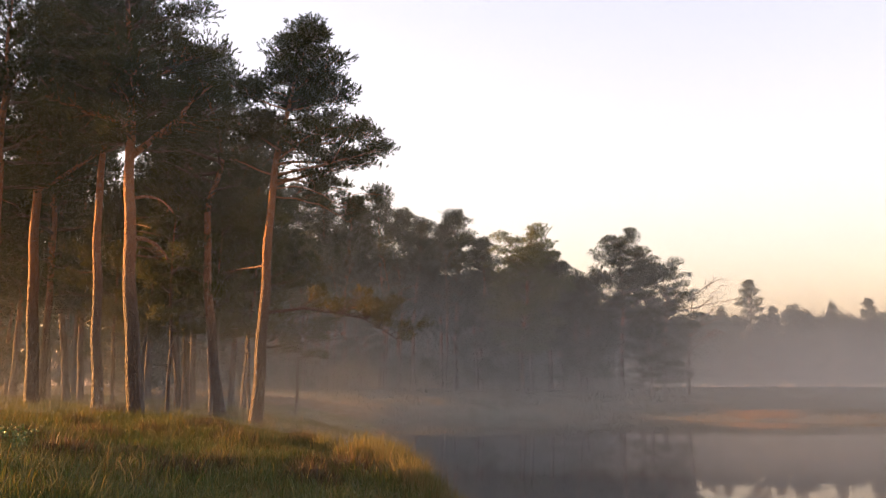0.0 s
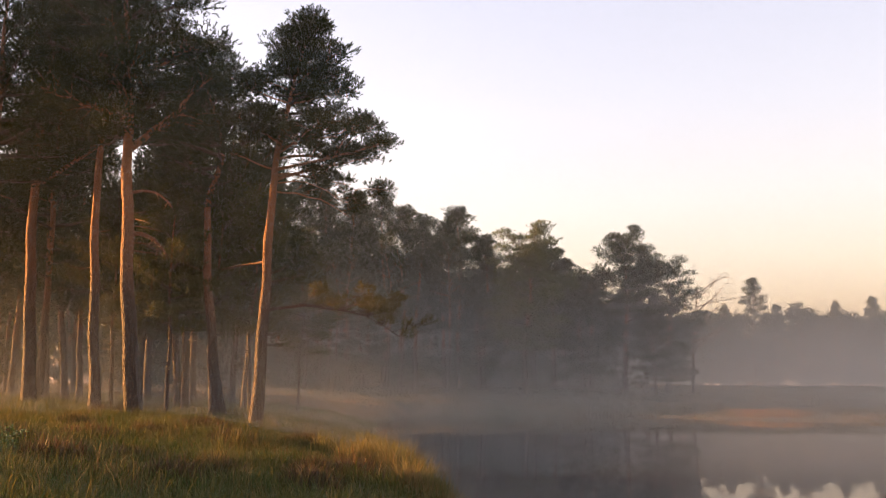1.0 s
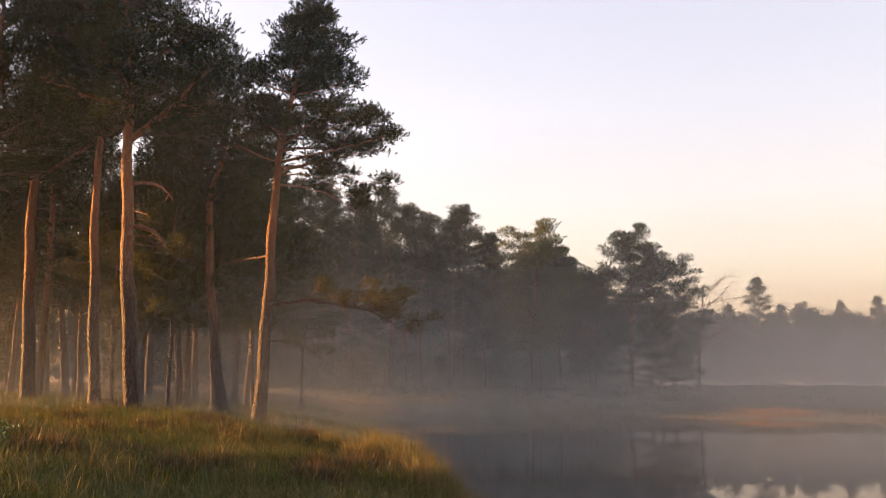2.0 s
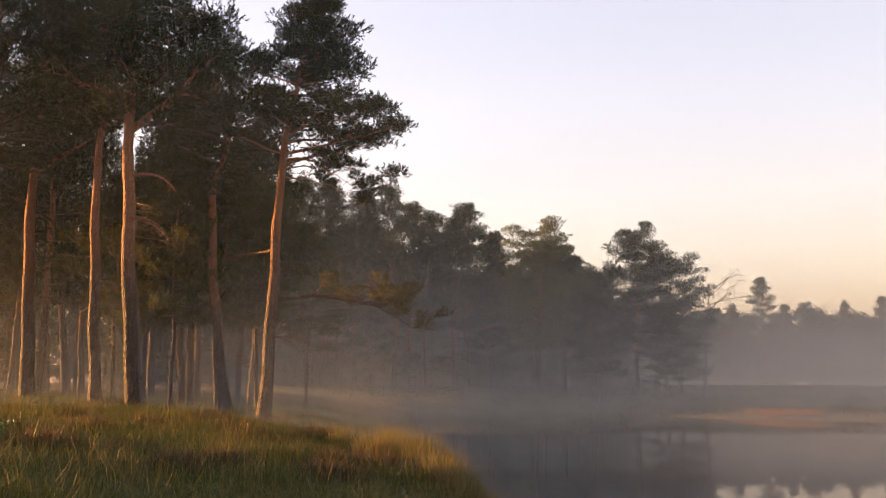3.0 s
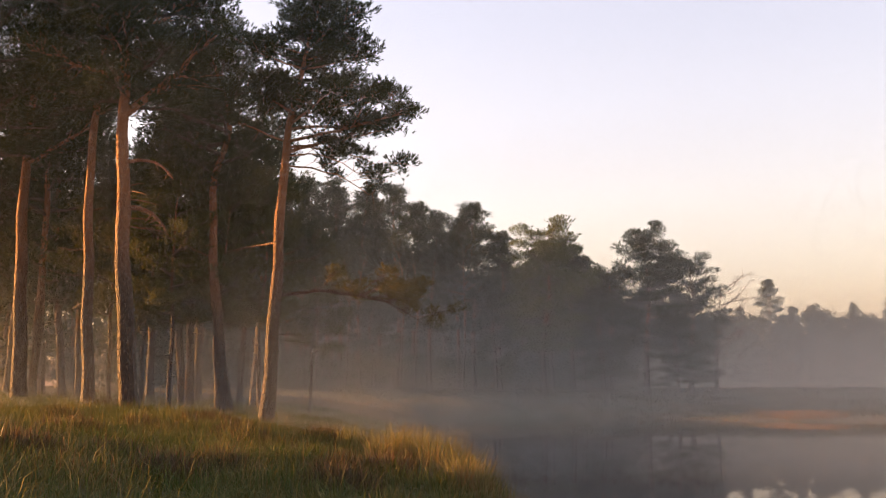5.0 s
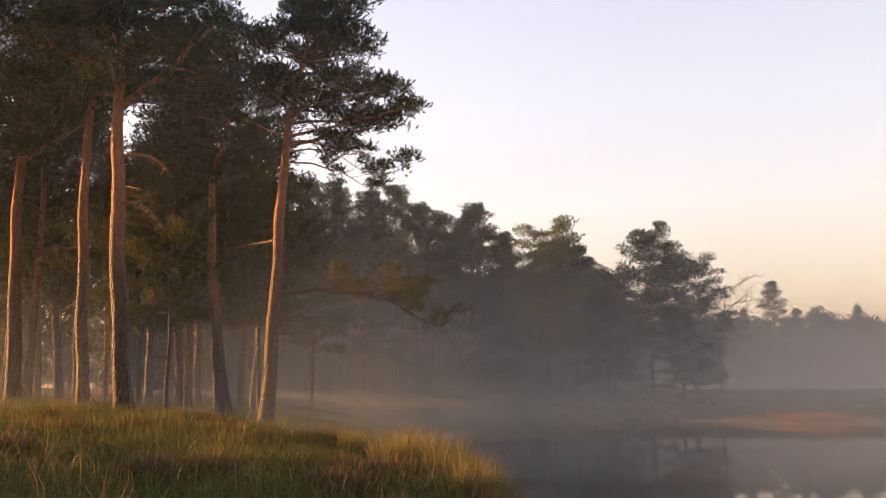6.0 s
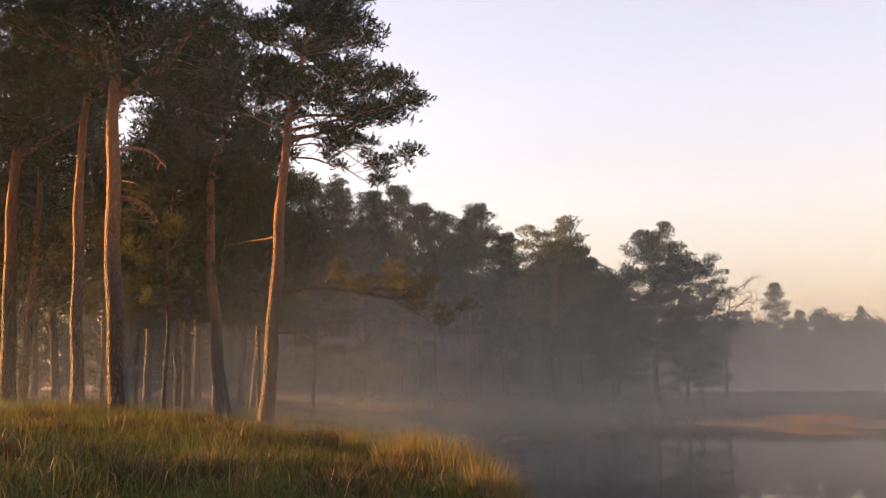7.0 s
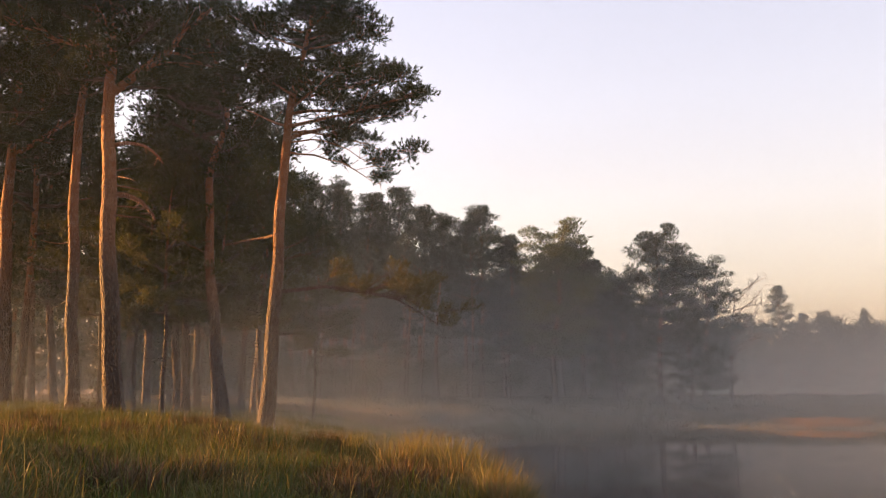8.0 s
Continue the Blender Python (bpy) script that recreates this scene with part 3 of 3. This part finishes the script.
def meadow(name, count, area, material, height, width, lean, seed, label, clump=0.25, keep=(0.2, 60)):
    rng = np.random.default_rng(seed)
    x0, x1, y0, y1 = area
    roots = max(1, count // 14)
    cx, cy = rng.uniform(x0, x1, roots), rng.uniform(y0, y1, roots)
    d = shore_distance(cx, cy)
    ok = (d > keep[0]) & (d < keep[1])
    cx, cy = cx[ok], cy[ok]
    tall = rng.uniform(0.6, 1.15, len(cx))
    x = np.repeat(cx, 14) + rng.normal(size=len(cx) * 14) * clump
    y = np.repeat(cy, 14) + rng.normal(size=len(cx) * 14) * clump
    s = Soup()
    blades(s, rng, x, y, height * np.repeat(tall, 14), width, lean)
    return tagged(new(name, s.mesh(name, material)), label, "grass", kind="stuff")


meadow("moor_grass", 168000, (-15, 1.2, 9.3, 30), GRASS, 0.46, 0.0085, 1.15, 1, "tangled green and straw moor grass on the bank", 0.16)
meadow("moor_grass", 70000, (-30, 1, 30, 62), GRASS, 0.36, 0.014, 0.8, 2, "misty green moor grass among the pine trunks", 0.2)
meadow("straw_grass", 8400, (-16, 1.3, 10, 36), STRAW, 0.66, 0.006, 1.0, 3, "tall dry straw-coloured grass stalks", 0.2)
meadow("moor_grass", 24000, (-24, -2, 60, 86), HEATHER, 0.36, 0.02, 0.7, 7, "hazy olive heath on the low bank behind the pines", 0.3)
meadow("reed_bed", 11000, (-13, -3.5, 62, 80), RUST, 0.45, 0.022, 0.6, 8, "rusty brown bog myrtle and sedge in a strip", 0.35, (0.6, 8))
meadow("moor_grass", 24000, (-40, 40, 82, 112), HEATHER, 0.45, 0.028, 0.6, 4, "dull olive heath along the far bank in mist", 0.4)
meadow("moor_grass", 9000, (11, 26, 72, 91), HEATHER, 0.4, 0.024, 0.6, 6, "short misty grass on the marshy shore", 0.4, (-0.4, 16))
meadow("moor_grass", 13000, (29, 60, 66, 86), HEATHER, 0.45, 0.03, 0.6, 9, "dull olive sedge on the marshy shore", 0.4, (-0.6, 14))
meadow("reed_bed", 4200, (23.6, 28.4, 75, 84), RUST, 0.5, 0.026, 0.5, 5, "rusty orange sedge on a marshy spit", 0.45, (-1.0, 14))


def tussock(x, y, height, spread, count, seed, material=STRAW, label="golden dry grass tussock at the water's edge"):
    rng = np.random.default_rng(seed)
    r, a = spread * 0.35 * np.sqrt(rng.uniform(0, 1, count)), rng.uniform(0, 6.283, count)
    s = Soup()
    blades(s, rng, x + r * np.cos(a), y + r * np.sin(a), np.full(count, height), 0.011, 0.45)
    return tagged(new("grass_tussock", s.mesh("grass_tussock", material)), label, "grass tussock", "tussocks")


for i, (x, y, h, w) in enumerate([(-1.0, 19.5, 1.05, 1.0), (-0.5, 18.4, 0.9, 0.9), (-1.6, 20.4, 1.0, 1.0), (-1.1, 23.8, 1.05, 1.1), (-1.7, 23.0, 0.9, 1.1), (-1.2, 21.0, 0.95, 1.2), (-0.7, 20.4, 0.85, 1.0), (-1.9, 20.0, 0.8, 1.0), (-0.2, 19.3, 0.7, 0.9), (0.3, 18.2, 0.6, 0.8), (-2.6, 22.0, 0.7, 1.0), (-0.6, 17.4, 0.6, 0.9), (0.5, 16.2, 0.55, 0.8)]):
    tussock(x, y, h, w, 420, 300 + i)
for i, (x, y, h, w) in enumerate([(0.9, 25.5, 0.5, 1.2), (0.3, 28.5, 0.45, 1.4), (1.6, 29.5, 0.5, 1.0), (-0.6, 32, 0.5, 1.6), (0.8, 34, 0.5, 1.4), (-1.0, 38, 0.5, 1.6), (2.0, 24, 0.6, 0.6)]):
    tussock(x, y, h, w, 60, 340 + i, GRASS, "sparse dark sedge tuft standing in shallow water")
for i, (x, y, h, w) in enumerate([(1.1, 15.2, 0.6, 1.0), (1.6, 14.4, 0.75, 1.0), (1.3, 13.4, 0.6, 1.0), (2.0, 13.6, 0.8, 0.7), (0.9, 14.0, 0.5, 1.0), (2.3, 15.0, 0.95, 0.5)]):
    tussock(x, y, h, w, 55, 360 + i, RUST, "thin reddish dry sedge stalks at the bank")


def heather(x, y, r, seed, material=HEATHER, label="dark brown faded heather clump among the grass"):
    rng = np.random.default_rng(seed)
    n = 700
    a, q = rng.uniform(0, 6.283, n), r * np.sqrt(rng.uniform(0, 1, n))
    s = Soup()
    blades(s, rng, x + q * np.cos(a), y + q * np.sin(a), 0.2 + 0.35 * np.sqrt(np.maximum(0, 1 - (q / r) ** 2)), 0.016, 0.5)
    return tagged(new("heather_clump", s.mesh("heather_clump", material)), label, "heather", "heather clumps")


for i, (x, y, r) in enumerate([(-4.6, 21.5, 0.6), (-3.3, 23.0, 0.55), (-7.2, 23.5, 0.5), (-8.0, 18.6, 0.6), (-5.6, 17.6, 0.5), (-2.4, 18.0, 0.45), (-9.6, 25.5, 0.5), (-3.8, 16.6, 0.5)]):
    heather(x, y, r, 400 + i)
for i, (x, y, r) in enumerate([(-3.2, 23.2, 0.8), (-4.9, 22.2, 0.6), (-10.8, 31.5, 0.7), (-6.0, 15.4, 0.6), (-7.8, 21.5, 0.7), (-2.2, 16.4, 0.55), (-4.1, 15.2, 0.5), (-1.6, 18.4, 0.6), (-6.3, 26.0, 0.8), (-9.4, 19.4, 0.6)]):
    heather(x, y, r, 430 + i, RUSSET, "russet-brown heather clump with dry flower heads")


# ---- mist over the pond: haze built as banks of hair-fine flat strands ----
SLANT = -0.30   # turns the banks nearly edge-on to the sun, which keeps them grey


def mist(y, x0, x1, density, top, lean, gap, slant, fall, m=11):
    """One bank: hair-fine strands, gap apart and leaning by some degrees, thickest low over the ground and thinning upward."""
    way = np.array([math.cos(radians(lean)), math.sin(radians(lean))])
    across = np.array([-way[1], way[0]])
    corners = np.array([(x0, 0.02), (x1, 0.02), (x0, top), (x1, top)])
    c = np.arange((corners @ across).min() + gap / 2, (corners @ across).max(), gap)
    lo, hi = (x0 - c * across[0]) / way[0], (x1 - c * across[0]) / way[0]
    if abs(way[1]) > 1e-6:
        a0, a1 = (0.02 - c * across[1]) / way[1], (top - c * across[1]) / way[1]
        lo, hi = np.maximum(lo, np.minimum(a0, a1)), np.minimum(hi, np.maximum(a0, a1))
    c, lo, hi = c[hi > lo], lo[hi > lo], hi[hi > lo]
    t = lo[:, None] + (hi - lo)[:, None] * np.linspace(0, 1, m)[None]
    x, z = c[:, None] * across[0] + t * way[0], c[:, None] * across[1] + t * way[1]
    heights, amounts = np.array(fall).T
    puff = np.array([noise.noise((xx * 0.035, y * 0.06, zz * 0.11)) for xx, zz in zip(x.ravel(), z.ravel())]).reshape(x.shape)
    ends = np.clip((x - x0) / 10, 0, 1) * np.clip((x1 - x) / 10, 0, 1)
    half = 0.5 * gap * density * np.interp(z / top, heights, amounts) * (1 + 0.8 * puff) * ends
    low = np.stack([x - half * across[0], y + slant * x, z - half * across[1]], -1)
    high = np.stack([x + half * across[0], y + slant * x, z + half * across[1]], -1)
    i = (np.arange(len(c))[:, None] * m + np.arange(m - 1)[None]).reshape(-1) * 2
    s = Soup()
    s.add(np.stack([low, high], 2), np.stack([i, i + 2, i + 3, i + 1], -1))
    return tagged(new("mist_bank", s.mesh("mist_bank", MIST)), "thin pale strands standing in for morning mist over the pond", "mist", "mist banks", "stuff")


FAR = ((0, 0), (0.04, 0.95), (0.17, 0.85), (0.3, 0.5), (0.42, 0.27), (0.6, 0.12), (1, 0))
# nearly even with height: haze that lightens the dark far wood
EVEN_HAZE = ((0, 0), (0.05, 0.7), (0.6, 0.62), (0.85, 0.5), (1, 0))
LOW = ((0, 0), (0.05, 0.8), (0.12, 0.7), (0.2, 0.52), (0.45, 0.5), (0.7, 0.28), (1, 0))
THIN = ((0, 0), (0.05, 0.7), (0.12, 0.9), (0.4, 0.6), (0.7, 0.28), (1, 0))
# each bank's slant sets how much the sun warms its haze
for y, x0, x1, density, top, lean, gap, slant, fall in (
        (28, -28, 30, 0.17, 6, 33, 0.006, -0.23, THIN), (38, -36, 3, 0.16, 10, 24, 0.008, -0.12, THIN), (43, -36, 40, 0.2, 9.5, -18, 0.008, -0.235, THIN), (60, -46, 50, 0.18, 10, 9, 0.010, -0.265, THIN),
        (78, -56, 60, 0.11, 20, -9, 0.012, -0.28, LOW), (91, -64, 70, 0.13, 28, 18, 0.014, SLANT, EVEN_HAZE), (106, -70, 76, 0.28, 22, 0, 0.016, SLANT, THIN), (160, -60, 130, 0.72, 32, -27, 0.03, SLANT, FAR)):
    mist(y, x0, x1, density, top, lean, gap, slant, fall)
# a faint veil of strands before the wood, added as haze to lift its darks
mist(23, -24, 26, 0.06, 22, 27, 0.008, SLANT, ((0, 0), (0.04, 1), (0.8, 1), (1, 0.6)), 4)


# ---- low leafy plants in the grass ----
def leafy_material():
    m, nt, b = shader("bramble_leaf")
    geo = nt.nodes.new("ShaderNodeNewGeometry")
    nt.links.new(ramp(nt, geo.outputs["Random Per Island"], [(0.0, (0.05, 0.09, 0.02)), (0.7, (0.09, 0.14, 0.03)), (1.0, (0.18, 0.17, 0.05))]), b.inputs["Base Color"])
    b.inputs["Roughness"].default_value = 0.4
    return m


LEAF = leafy_material()


def leafy_plant(x, y, spread, count, seed):
    g = np.random.default_rng(seed)
    plant = tagged(new("bramble_plant"), "low bramble with small fresh green leaves in the grass", "plant", "brambles")
    plant.location = (x, y, float(ground_z(x, y)))
    stems, leaves = Soup(), Soup()
    for k in range(9):
        path = limb_path(g, (0, 0, 0), g.uniform(0, 360), g.uniform(50, 80), spread * g.uniform(0.8, 1.3), -60, 6)
        stems.tube(path, np.linspace(0.006, 0.002, 6), 4)
        n = count // 9
        at = g.uniform(0.3, 1, n) * 4.99
        i = at.astype(int)
        p = path[i] + (path[i + 1] - path[i]) * (at - i)[:, None] + g.normal(size=(n, 3)) * 0.03
        d = unit(g.normal(size=(n, 3)) + (0, 0, 0.3))
        side = unit(np.cross(d, g.normal(size=(n, 3)))) * 0.016
        q = np.stack([p, p + d * 0.025 + side, p + d * 0.055, p + d * 0.025 - side], 1)
        leaves.add(q, np.arange(n * 4).reshape(-1, 4))
    part("stems", stems, HEATHER, plant)
    part("leaves", leaves, LEAF, plant)


for i, (x, y, r) in enumerate([(-7.4, 16.6, 0.55), (-6.9, 15.4, 0.5), (-8.3, 18.2, 0.5)]):
    leafy_plant(x, y, r, 320, 500 + i)
